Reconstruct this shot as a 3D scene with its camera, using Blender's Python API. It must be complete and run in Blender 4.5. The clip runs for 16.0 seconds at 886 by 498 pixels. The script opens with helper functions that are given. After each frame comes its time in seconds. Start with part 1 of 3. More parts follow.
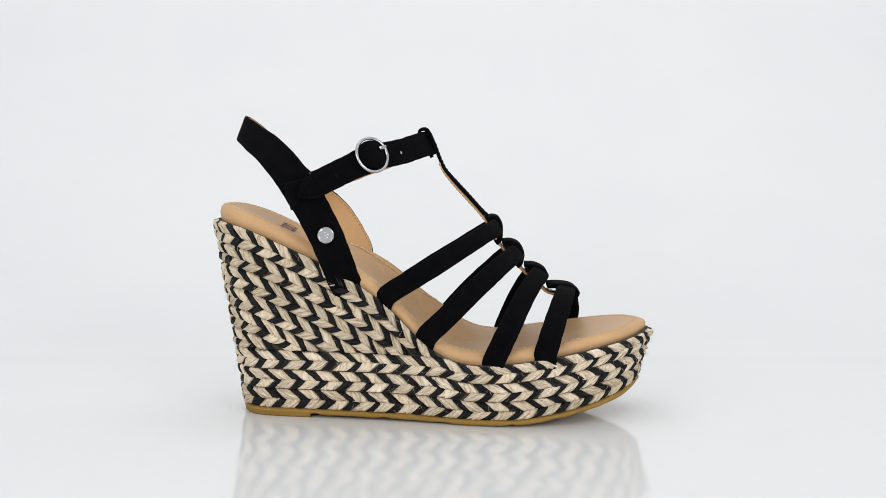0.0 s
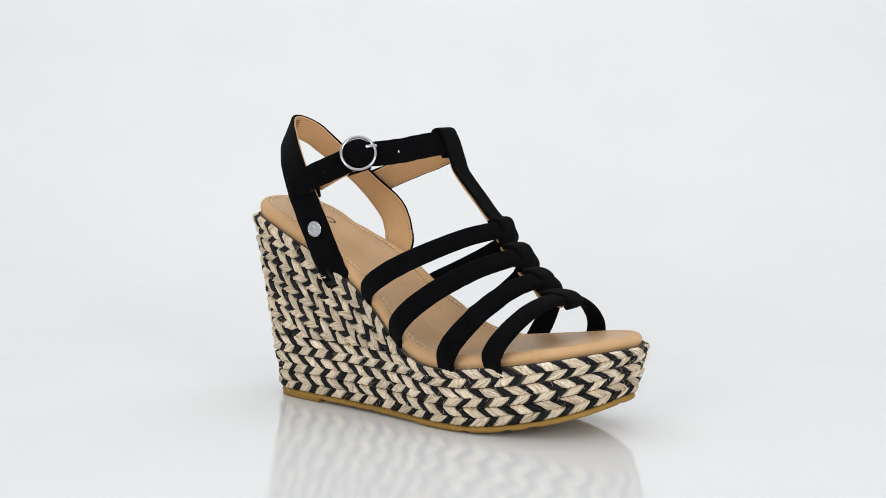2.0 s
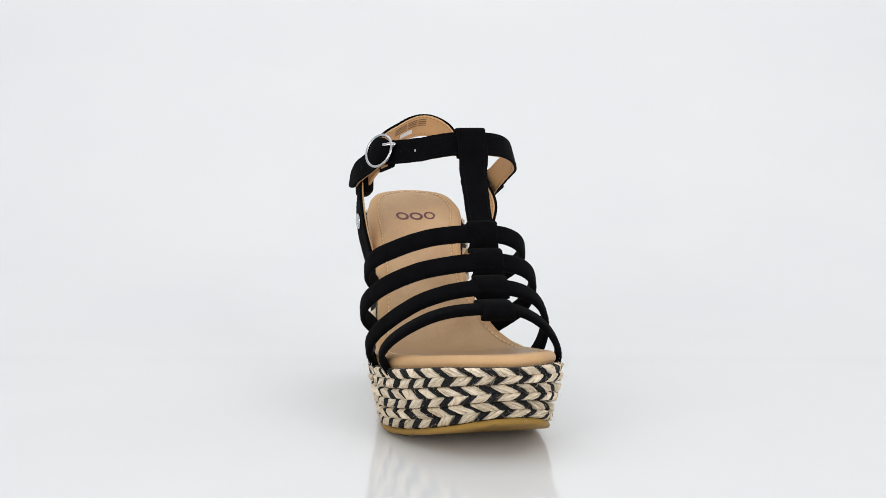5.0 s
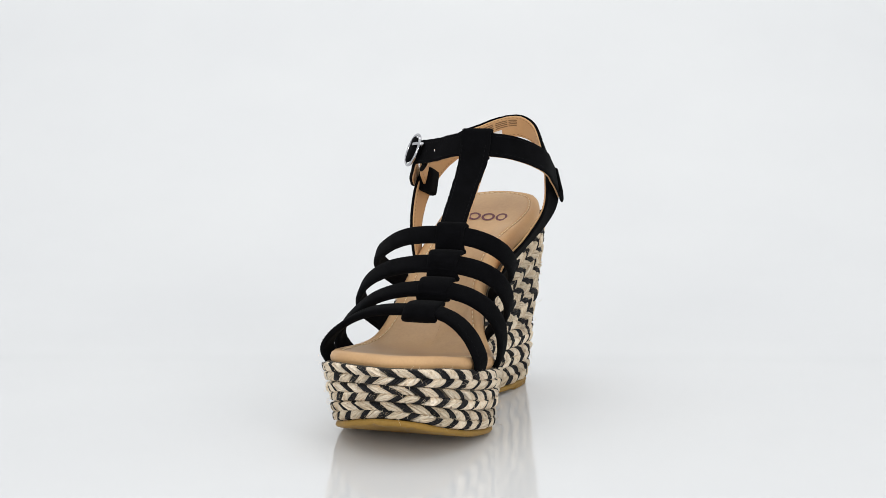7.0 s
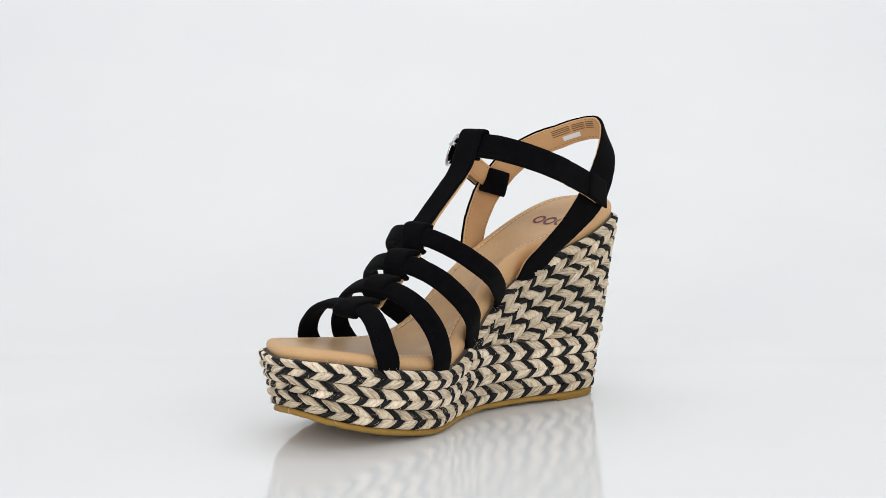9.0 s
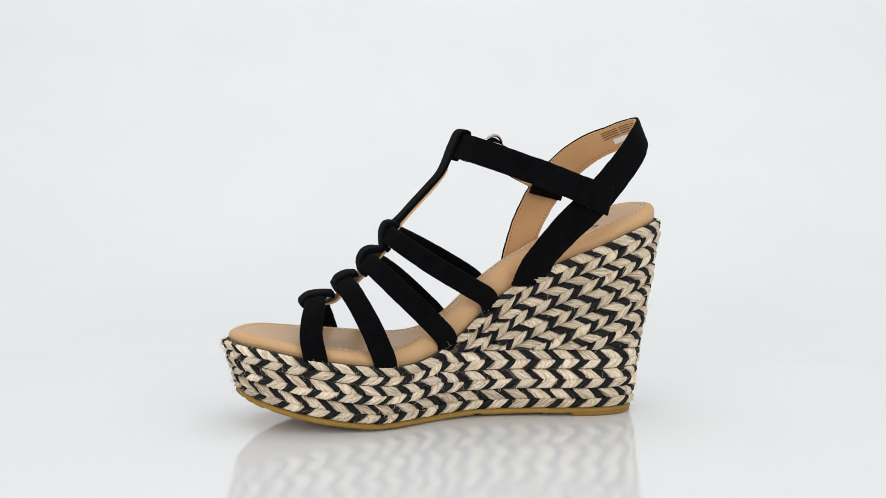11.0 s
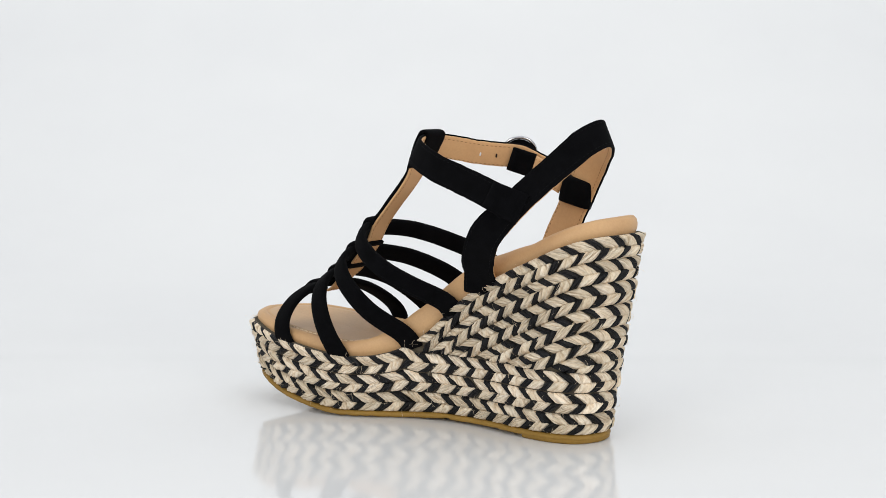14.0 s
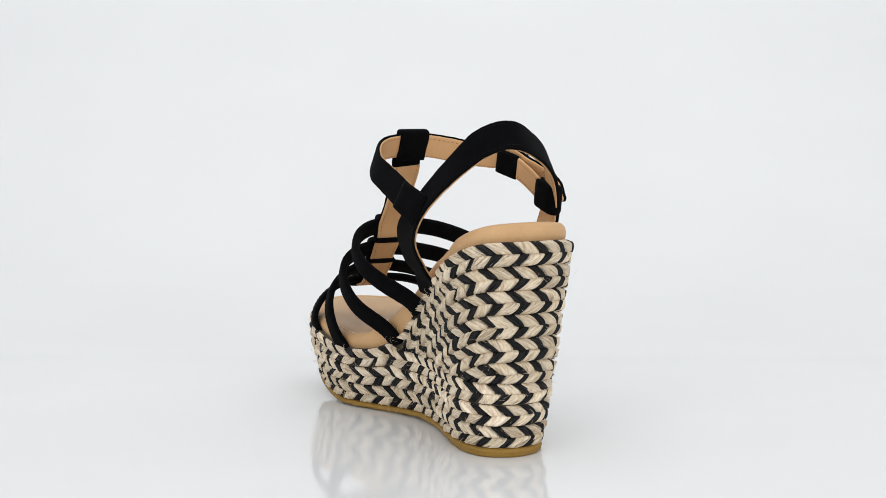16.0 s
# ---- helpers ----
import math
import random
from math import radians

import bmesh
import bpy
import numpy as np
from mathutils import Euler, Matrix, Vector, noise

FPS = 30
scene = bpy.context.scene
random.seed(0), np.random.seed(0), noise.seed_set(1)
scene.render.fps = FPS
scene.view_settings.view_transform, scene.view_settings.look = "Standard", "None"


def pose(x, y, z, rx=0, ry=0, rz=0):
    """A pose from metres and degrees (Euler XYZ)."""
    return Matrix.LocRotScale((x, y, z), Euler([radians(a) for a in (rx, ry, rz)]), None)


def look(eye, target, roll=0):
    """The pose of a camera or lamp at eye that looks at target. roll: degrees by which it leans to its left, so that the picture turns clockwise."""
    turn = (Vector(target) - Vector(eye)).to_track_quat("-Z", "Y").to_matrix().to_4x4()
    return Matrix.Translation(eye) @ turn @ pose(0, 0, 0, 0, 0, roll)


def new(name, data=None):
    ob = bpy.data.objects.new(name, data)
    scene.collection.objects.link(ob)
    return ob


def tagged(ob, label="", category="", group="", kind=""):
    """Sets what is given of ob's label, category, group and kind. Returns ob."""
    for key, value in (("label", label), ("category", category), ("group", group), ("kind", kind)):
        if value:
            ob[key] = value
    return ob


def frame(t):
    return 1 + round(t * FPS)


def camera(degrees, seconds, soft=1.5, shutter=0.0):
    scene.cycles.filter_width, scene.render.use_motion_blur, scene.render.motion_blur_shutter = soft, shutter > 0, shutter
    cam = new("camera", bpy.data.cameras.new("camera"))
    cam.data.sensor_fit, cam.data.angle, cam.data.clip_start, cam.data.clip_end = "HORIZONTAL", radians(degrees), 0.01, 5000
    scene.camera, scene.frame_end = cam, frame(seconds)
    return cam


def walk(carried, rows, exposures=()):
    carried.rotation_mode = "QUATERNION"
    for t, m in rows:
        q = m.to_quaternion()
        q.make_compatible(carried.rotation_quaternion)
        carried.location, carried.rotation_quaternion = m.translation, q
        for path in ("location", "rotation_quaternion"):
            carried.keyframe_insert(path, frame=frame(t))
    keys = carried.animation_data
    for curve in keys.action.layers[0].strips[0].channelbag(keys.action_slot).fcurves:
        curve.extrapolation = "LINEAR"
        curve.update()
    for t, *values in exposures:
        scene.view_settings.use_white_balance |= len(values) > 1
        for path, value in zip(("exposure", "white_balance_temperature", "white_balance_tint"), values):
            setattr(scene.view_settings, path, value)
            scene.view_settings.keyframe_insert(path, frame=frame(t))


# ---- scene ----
# The camera stands still; the sandal turns before it.
cam = camera(34.46, 16.0, soft=0.6)
EYE = look((0.0024, -0.801, 0.1803), (0.0024, 0.0, 0.1803 - 0.801 * math.tan(radians(6.20))), 0.15)
walk(cam, [(0, EYE), (16, EYE)])

# ---- light ----
world = bpy.data.worlds.new("studio")
scene.world = world
world.use_nodes = True
world.node_tree.nodes["Background"].inputs[0].default_value = (0.95, 0.985, 1.0, 1)
world.node_tree.nodes["Background"].inputs[1].default_value = 0.855


def softbox(name, eye, target, sx, sy, watts, colour):
    data = bpy.data.lights.new(name, "AREA")
    data.shape, data.size, data.size_y, data.energy, data.color = "RECTANGLE", sx, sy, watts, colour
    ob = new(name, data)
    ob.matrix_world = look(eye, target)
    return ob


softbox("softbox_overhead", (0.0, -0.25, 1.25), (0, 0, 0.05), 1.1, 0.9, 1.2, (1.0, 0.99, 0.97))
softbox("softbox_front", (-0.75, -1.25, 0.50), (0, 0, 0.08), 0.6, 0.6, 5.0, (1.0, 0.985, 0.96))
softbox("softbox_side", (0.85, -1.15, 0.50), (0, 0, 0.08), 0.6, 0.6, 5.0, (1.0, 0.985, 0.96))
softbox("softbox_backdrop", (0.0, 0.35, 1.45), (0, 1.0, 0.45), 1.6, 0.5, 4.0, (1.0, 1.0, 1.0))
scene.view_settings.exposure = 0.0


# ---- materials ----
def material(name, rough=0.6, metal=0.0, spec=0.5):
    m = bpy.data.materials.new(name)
    m.use_nodes = True
    nt = m.node_tree
    b = nt.nodes["Principled BSDF"]
    b.inputs["Roughness"].default_value = rough
    b.inputs["Metallic"].default_value = metal
    b.inputs["Specular IOR Level"].default_value = spec
    return m, nt, b


def coords(nt, kind="Object"):
    return nt.nodes.new("ShaderNodeTexCoord").outputs[kind]


def noise_at(nt, vec, scale, detail=4.0, rough=0.55):
    n = nt.nodes.new("ShaderNodeTexNoise")
    n.inputs["Scale"].default_value = scale
    n.inputs["Detail"].default_value = detail
    n.inputs["Roughness"].default_value = rough
    nt.links.new(vec, n.inputs["Vector"])
    return n.outputs["Fac"]


def ramp(nt, fac, stops):
    r = nt.nodes.new("ShaderNodeValToRGB")
    els = r.color_ramp.elements
    els[0].position, els[0].color = stops[0][0], (*stops[0][1], 1)
    els[1].position, els[1].color = stops[-1][0], (*stops[-1][1], 1)
    for at, c in stops[1:-1]:
        e = els.new(at)
        e.color = (*c, 1)
    nt.links.new(fac, r.inputs["Fac"])
    return r.outputs["Color"]


def mix(nt, fac, a, b, mode="MIX"):
    n = nt.nodes.new("ShaderNodeMix")
    n.data_type, n.blend_type = "RGBA", mode
    for value, sock in ((fac, n.inputs[0]), (a, n.inputs[6]), (b, n.inputs[7])):
        if isinstance(value, (int, float)):
            sock.default_value = value
        elif isinstance(value, tuple):
            sock.default_value = (*value, 1)
        else:
            nt.links.new(value, sock)
    return n.outputs[2]


def bump(nt, b, height, strength, distance, prev=None):
    n = nt.nodes.new("ShaderNodeBump")
    n.inputs["Strength"].default_value = strength
    n.inputs["Distance"].default_value = distance
    nt.links.new(height, n.inputs["Height"])
    if prev is not None:
        nt.links.new(prev, n.inputs["Normal"])
    nt.links.new(n.outputs["Normal"], b.inputs["Normal"])
    return n.outputs["Normal"]


def suede():
    m, nt, b = material("black_suede", 1.0, 0, 0.04)
    v = coords(nt)
    fine, blot = noise_at(nt, v, 2600, 3), noise_at(nt, v, 160, 4)
    c = mix(nt, 0.55, ramp(nt, fine, [(0.3, (0.0012, 0.0012, 0.0014)), (0.75, (0.0046, 0.0046, 0.0056))]),
            ramp(nt, blot, [(0.3, (0.0013, 0.0013, 0.0016)), (0.75, (0.0042, 0.0042, 0.0052))]))
    nt.links.new(c, b.inputs["Base Color"])
    b.inputs["Sheen Weight"].default_value = 0.012
    b.inputs["Sheen Roughness"].default_value = 0.5
    bump(nt, b, fine, 0.35, 0.0003)
    return m


def leather(name, dark, light, rough, grain=900):
    m, nt, b = material(name, rough, 0, 0.4)
    v = coords(nt)
    g, blot = noise_at(nt, v, grain, 5), noise_at(nt, v, 38, 4)
    c = mix(nt, 0.35, ramp(nt, blot, [(0.3, dark), (0.7, light)]), ramp(nt, g, [(0.3, dark), (0.7, light)]))
    nt.links.new(c, b.inputs["Base Color"])
    r = nt.nodes.new("ShaderNodeMapRange")
    r.inputs["To Min"].default_value, r.inputs["To Max"].default_value = rough - 0.08, rough + 0.1
    nt.links.new(blot, r.inputs["Value"])
    nt.links.new(r.outputs[0], b.inputs["Roughness"])
    bump(nt, b, g, 0.18, 0.0002)
    return m


def stretched(nt, vec, sx, sy):
    n = nt.nodes.new("ShaderNodeVectorMath")
    n.operation = "MULTIPLY"
    nt.links.new(vec, n.inputs[0])
    n.inputs[1].default_value = (sx, sy, 1.0)
    return n.outputs[0]


def jute(name, dark, mid, light, rough, spec):
    """Twisted yarn: uneven fibres that run along each tuft, by the tuft's own UV."""
    m, nt, b = material(name, rough, 0, spec)
    uv = coords(nt, "UV")
    plies = noise_at(nt, stretched(nt, uv, 7.0, 0.8), 1.0, 1, 0.4)
    fibres = noise_at(nt, stretched(nt, uv, 20.0, 3.5), 1.0, 4, 0.65)
    blot = noise_at(nt, coords(nt), 260, 3, 0.6)
    geo = nt.nodes.new("ShaderNodeNewGeometry")
    low = tuple(0.45 * a + 0.55 * c for a, c in zip(dark, mid))
    # furrows between plies and fibres have their shade painted into the colour
    c = ramp(nt, fibres, [(0.22, dark), (0.36, low), (0.48, mid), (0.66, light)])
    c = mix(nt, 0.55, c, ramp(nt, plies, [(0.27, dark), (0.38, low), (0.46, mid), (0.62, light)]))
    c = mix(nt, 1.0, c, ramp(nt, blot, [(0.3, (0.88, 0.85, 0.80)), (0.65, (1.0, 1.0, 1.0))]), "MULTIPLY")
    isl = ramp(nt, geo.outputs["Random Per Island"], [(0.0, (0.86, 0.84, 0.80)), (1.0, (1.04, 1.03, 1.02))])
    c = mix(nt, 1.0, c, isl, "MULTIPLY")
    info = nt.nodes.new("ShaderNodeObjectInfo")
    c = mix(nt, 1.0, c, ramp(nt, info.outputs["Random"], [(0.0, (0.88, 0.86, 0.82)), (1.0, (1.03, 1.02, 1.01))]), "MULTIPLY")
    nt.links.new(c, b.inputs["Base Color"])
    n1 = bump(nt, b, plies, 1.0, 0.0016)
    bump(nt, b, fibres, 0.75, 0.0006, n1)
    return m


def rubber():
    m, nt, b = material("olive_rubber", 0.55, 0, 0.22)
    v = coords(nt)
    f, big = noise_at(nt, v, 700, 4), noise_at(nt, v, 30, 3)
    c = mix(nt, 0.5, ramp(nt, big, [(0.3, (0.22, 0.124, 0.022)), (0.7, (0.33, 0.192, 0.044))]),
            ramp(nt, f, [(0.3, (0.23, 0.130, 0.024)), (0.7, (0.32, 0.184, 0.042))]))
    nt.links.new(c, b.inputs["Base Color"])
    bump(nt, b, f, 0.2, 0.0003)
    return m


def plain(name, colour, rough, metal=0.0, grain=0.0, spec=0.5):
    m, nt, b = material(name, rough, metal, spec)
    f = noise_at(nt, coords(nt), 400, 3)
    c = ramp(nt, f, [(0.2, tuple(k * (1 - grain) for k in colour)), (0.8, colour)])
    nt.links.new(c, b.inputs["Base Color"])
    return m


def table_white():
    m, nt, b = material("white_gloss_acrylic", 0.08, 0, 0.5)
    v = coords(nt)
    f, big = noise_at(nt, v, 260, 4), noise_at(nt, v, 5, 3)
    nt.links.new(ramp(nt, big, [(0.3, (0.735, 0.735, 0.745)), (0.7, (0.76, 0.76, 0.765))]), b.inputs["Base Color"])
    r = nt.nodes.new("ShaderNodeMapRange")
    r.inputs["To Min"].default_value, r.inputs["To Max"].default_value = 0.05, 0.12
    nt.links.new(f, r.inputs["Value"])
    nt.links.new(r.outputs[0], b.inputs["Roughness"])
    return m


SUEDE = suede()
INSOLE = leather("tan_leather", (0.475, 0.276, 0.130), (0.59, 0.362, 0.178), 0.5)
SOCK = leather("worn_sock_leather", (0.445, 0.272, 0.142), (0.575, 0.366, 0.194), 0.45, 600)
LINING = leather("lining_leather", (0.50, 0.285, 0.130), (0.62, 0.365, 0.175), 0.62)
JUTE = jute("natural_jute", (0.42, 0.29, 0.175), (0.90, 0.772, 0.615), (0.97, 0.90, 0.79), 0.85, 0.2)
CORD = jute("black_cord", (0.002, 0.002, 0.003), (0.007, 0.0075, 0.0100), (0.022, 0.023, 0.029), 0.6, 0.3)
# core and backing are plain dark brown, seen only in gaps between strands
CORE = plain("dark_brown_core", (0.13, 0.105, 0.07), 0.9, grain=0.5)
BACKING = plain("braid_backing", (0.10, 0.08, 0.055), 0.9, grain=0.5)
RUBBER = rubber()
CHROME = plain("chrome", (0.50, 0.50, 0.52), 0.07, 1.0, 0.10)
THREAD = plain("tan_thread", (0.85, 0.68, 0.44), 0.7, grain=0.25)
THREAD_DARK = plain("brown_thread", (0.30, 0.16, 0.06), 0.7, grain=0.25)
THREAD_BLACK = plain("black_thread", (0.007, 0.007, 0.008), 0.9, grain=0.3, spec=0.14)
STAMP = plain("plum_stamp", (0.14, 0.04, 0.055), 0.6, grain=0.3)
PRINT = plain("print_ink", (0.20, 0.11, 0.05), 0.7, grain=0.2)
PAPER_AND_HOLE_LIGHT = plain("white_label_and_hole_light", (0.75, 0.75, 0.76), 0.6, grain=0.05)
WHITE = table_white()


# ---- helpers ----
def part(name, bm, mat, parent, label="", smooth=True):
    me = bpy.data.meshes.new(name)
    bmesh.ops.recalc_face_normals(bm, faces=bm.faces)
    bm.to_mesh(me)
    bm.free()
    for p in me.polygons:
        p.use_smooth = smooth
    for k in (mat if isinstance(mat, (list, tuple)) else [mat]):
        me.materials.append(k)
    ob = new(name, me)
    ob.parent = parent
    if label:
        tagged(ob, label)
    return ob


def spline(pts, n, closed=False):
    """Catmull-Rom through the points, n steps a span."""
    P = np.array(pts, float)
    N, out = len(P), []
    for i in range(N if closed else N - 1):
        if closed:
            a, b, c, d = (P[(i + k) % N] for k in (-1, 0, 1, 2))
        else:
            b, c = P[i], P[i + 1]
            a = P[i - 1] if i else 2 * b - c
            d = P[i + 2] if i + 2 < N else 2 * c - b
        for j in range(n):
            u = j / n
            out.append(0.5 * (2 * b + (c - a) * u + (2 * a - 5 * b + 4 * c - d) * u * u + (3 * b - a - 3 * c + d) * u ** 3))
    if not closed:
        out.append(P[-1])
    return np.array(out)


def unit(v):
    return v / np.linalg.norm(v, axis=-1, keepdims=True)


def frames_of(pos, wide):
    """Tangent, width direction and outward normal along a strap."""
    t = unit(np.gradient(pos, axis=0))
    w = unit(wide - t * np.sum(wide * t, axis=1, keepdims=True))
    return t, w, np.cross(t, w)


def ribbon(bm, pos, wide, width, thick, offset=0.0, power=5.0, seg=20, taper=None, wob=0.0, seed=0):
    """A strap: a rounded section swept along pos; wide gives the direction of its width."""
    t, w, nrm = frames_of(pos, wide)
    rng = np.random.RandomState(seed)
    rings = []
    L = len(pos)
    ripple = wob * np.cumsum(rng.normal(0, 0.3, L)) if wob else np.zeros(L)
    ripple -= np.linspace(ripple[0], ripple[-1], L)
    for i in range(L):
        wd = width[i] if hasattr(width, "__len__") else width
        if taper is not None:
            wd = wd * taper[i]
        th = thick[i] if hasattr(thick, "__len__") else thick
        ring = []
        for k in range(seg):
            a = 2 * math.pi * (k + 0.5) / seg
            c, s = math.cos(a), math.sin(a)
            x = math.copysign(abs(c) ** (2 / power), c) * wd / 2
            y = math.copysign(abs(s) ** (2 / power), s) * th / 2
            q = pos[i] + w[i] * (x + ripple[i]) + nrm[i] * (y + offset)
            ring.append(bm.verts.new(q))
        rings.append(ring)
    for r0, r1 in zip(rings, rings[1:]):
        for k in range(seg):
            bm.faces.new((r0[k], r0[(k + 1) % seg], r1[(k + 1) % seg], r1[k]))
    bm.faces.new(rings[0])
    bm.faces.new(rings[-1][::-1])
    return bm


def stitches(bm, pos, wide, side, lift, pitch=0.0026, length=0.0017, r=0.00022, start=0.0, end=1.0):
    """A row of stitches at the distance side from a strap's middle, lifted by lift along its normal."""
    t, w, nrm = frames_of(pos, wide)
    s = side if hasattr(side, "__len__") else np.full(len(pos), side)
    line = pos + w * np.asarray(s)[:, None] + nrm * lift
    run_of_dashes(bm, line, nrm, pitch, length, r, start, end)


def run_of_dashes(bm, line, nrm, pitch, length, r, start=0.0, end=1.0):
    d = np.concatenate([[0], np.cumsum(np.linalg.norm(np.diff(line, axis=0), axis=1))])
    at = d[-1] * start
    while at + length < d[-1] * end:
        a = np.array([np.interp(at, d, line[:, k]) for k in range(3)])
        b = np.array([np.interp(at + length, d, line[:, k]) for k in range(3)])
        m = np.array([np.interp(at + length / 2, d, nrm[:, k]) for k in range(3)])
        m = m / (np.linalg.norm(m) + 1e-9)
        t = unit(b - a)
        side = np.cross(t, m)
        rows = []
        for u, k in ((0, 0.35), (0.2, 1.0), (0.8, 1.0), (1, 0.35)):
            p = a + (b - a) * u
            rows.append([bm.verts.new(p + side * (r * k * c) + m * (r * k * s))
                         for c, s in ((1, 0), (0.5, 0.8), (-0.5, 0.8), (-1, 0), (0, -0.8))])
        for r0, r1 in zip(rows, rows[1:]):
            for k in range(5):
                bm.faces.new((r0[k], r0[(k + 1) % 5], r1[(k + 1) % 5], r1[k]))
        bm.faces.new(rows[0])
        bm.faces.new(rows[-1][::-1])
        at += pitch


# ---- the setting ----
def build_setting():
    # glossy white acrylic sheet: flat under the sandal, bent up behind it
    bm = bmesh.new()
    prof = [(-2.2, -0.005), (-2.2, 0.0), (0.16, 0.0), (0.16, -0.005)]
    rows = [[bm.verts.new((x, y, z)) for y, z in prof] for x in (-2.4, 2.4)]
    for k in range(len(prof)):
        j = (k + 1) % len(prof)
        bm.faces.new((rows[0][k], rows[1][k], rows[1][j], rows[0][j]))
    ob = part("floor", bm, WHITE, None, smooth=False)
    tagged(ob, "glossy white acrylic table top that mirrors the sandal", "table top", kind="structure")
    bm = bmesh.new()
    R = 1.0
    prof = [(0.16, 0.0), (0.17, 0.0)]
    prof += [(0.17 + R * math.sin(a), R * (1 - math.cos(a))) for a in np.linspace(0.02, math.pi / 2, 48)]
    prof += [(0.17 + R, 2.8)]
    rows = [[bm.verts.new((x, y, z)) for y, z in prof] for x in np.linspace(-2.4, 2.4, 5)]
    for a, b in zip(rows, rows[1:]):
        for k in range(len(prof) - 1):
            bm.faces.new((a[k], b[k], b[k + 1], a[k + 1]))
    ob = part("backdrop", bm, WHITE, None)
    tagged(ob, "white studio sweep curving up seamlessly behind the table", "backdrop", kind="structure")


build_setting()

# ---- the sandal: plan and profile, in metres, toe along +x, outer side along -y ----
TOP = [(-.126, .007), (-.1166, -.0156), (-.094, -.0255), (-.065, -.0285), (-.033, -.0315), (-.0097, -.0358),
       (.0226, -.0432), (.0516, -.0438), (.080, -.037), (.105, -.0235), (.1195, .003), (.1195, .016),
       (.111, .031), (.09, .0428), (.066, .0470), (.045, .0465), (.028, .042), (.008, .032),
       (-.012, .0255), (-.0263, .0246), (-.045, .0268), (-.07, .0330), (-.094, .0382), (-.1166, .0300)]
BOT = [(-.1099, .008), (-.1039, -.0065), (-.0894, -.0125), (-.065, -.0170), (-.035, -.0225), (-.0095, -.0285),
       (.0226, -.037), (.050, -.0385), (.077, -.0315), (.100, -.018), (.1125, .003), (.1125, .015),
       (.105, .0285), (.085, .0378), (.064, .0415), (.045, .042), (.029, .037), (.010, .0265),
       (-.010, .0200), (-.0255, .0190), (-.044, .0208), (-.067, .0260), (-.0894, .0282), (-.1039, .0225)]
STEPS = 20
top_xy, bot_xy = spline(TOP, STEPS, True), spline(BOT, STEPS, True)
NS = len(top_xy)


def z_top(x):
    """Height of the upper edge of the braided sides."""
    return np.interp(x, [-.127, -.1155, -.105, -.09, -.0775, -.0665, -.054, -.043, -.034, -.0255, -.0165, -.0095, -.0015, .006,
                         .0165, .0325, .05, .0695, .089, .104, .121],
                     [.1100, .1088, .1060, .1, .0943, .0893, .0820, .0763, .0693, .0625, .0532, .0460, .0402, .0363,
                      .0342, .0348, .0368, .0397, .0432, .0462, .0478])


def z_under(x):
    """Underside of the outsole: flat, with the toe sprung up."""
    return np.interp(x, [-.12, -.07, -.01, .01, .04, .0566, .0755, .088, .1016, .106, .1135],
                     [.0012, .0012, .0008, .0, .0002, .0020, .0053, .0083, .0122, .0142, .0172])


def smooth_over(values, n):
    k = np.ones(2 * n + 1) / (2 * n + 1)
    return np.convolve(np.concatenate([values[-n:], values, values[:n]]), k, "valid")



def sole_t(x):
    return np.interp(x, [-.12, .06, .095, .113], [.0034, .0034, .0036, .0040])


def arch_lift(x):
    """How far the inner rim of the footbed rises over the arch."""
    return np.interp(x, [-.078, -.060, -.044, -.0357, -.0283, -.0158, -.0003, .0084, .0171, .025, .036],
                     [.0, .0036, .0077, .0095, .0112, .0135, .0135, .0100, .0057, .0024, .0])


def arch(x, y):
    """The footbed's cupped side: nothing along the middle, full height at the inner rim."""
    return arch_lift(x) * np.clip((y + .003) / .021, 0, 1) ** 1.8


ARCH_BRAID = 0.30
zt_s = smooth_over(z_top(top_xy[:, 0]) + ARCH_BRAID * arch_lift(top_xy[:, 0]) * (top_xy[:, 1] > 0.01), 5)
zb_s = smooth_over(z_under(bot_xy[:, 0]) + sole_t(bot_xy[:, 0]), 5)
tan_xy = np.roll(top_xy, -1, 0) - np.roll(top_xy, 1, 0)
out_xy = unit(np.stack([tan_xy[:, 1], -tan_xy[:, 0]], 1))


def at_s(arr, s):
    s = s % NS
    i = int(s)
    f = s - i
    return arr[i % NS] * (1 - f) + arr[(i + 1) % NS] * f


def wall(s, z, push=0.0):
    """A point of the braided side at the outline's place s and height z, pushed outwards."""
    zt, zb = at_s(zt_s, s), at_s(zb_s, s)
    v = (z - zb) / (zt - zb)
    xy = at_s(bot_xy, s) * (1 - v) + at_s(top_xy, s) * v
    n = at_s(out_xy, s)
    xy = xy + n * push
    return np.array((xy[0], xy[1], z))


BASE_Z = 0.0385
zbase_s = np.where(top_xy[:, 0] < 0.0005, np.minimum(BASE_Z, zt_s), zt_s)
zbase_s = smooth_over(zbase_s, 3)

sandal = new("wedge_sandal")
tagged(sandal, "black suede strappy wedge sandal with braided jute platform", "sandal")


def toward_axis(xy, share):
    """Moves plan points towards the footbed's long axis."""
    ax = np.clip(xy[:, 0], -.092, .075)
    ay = np.interp(ax, [-.092, -.03, .03, .075], [.007, -.002, .001, .004])
    axis = np.stack([ax, ay], 1)
    return xy + (axis - xy) * share


def inset(xy, d):
    return xy - out_xy * d


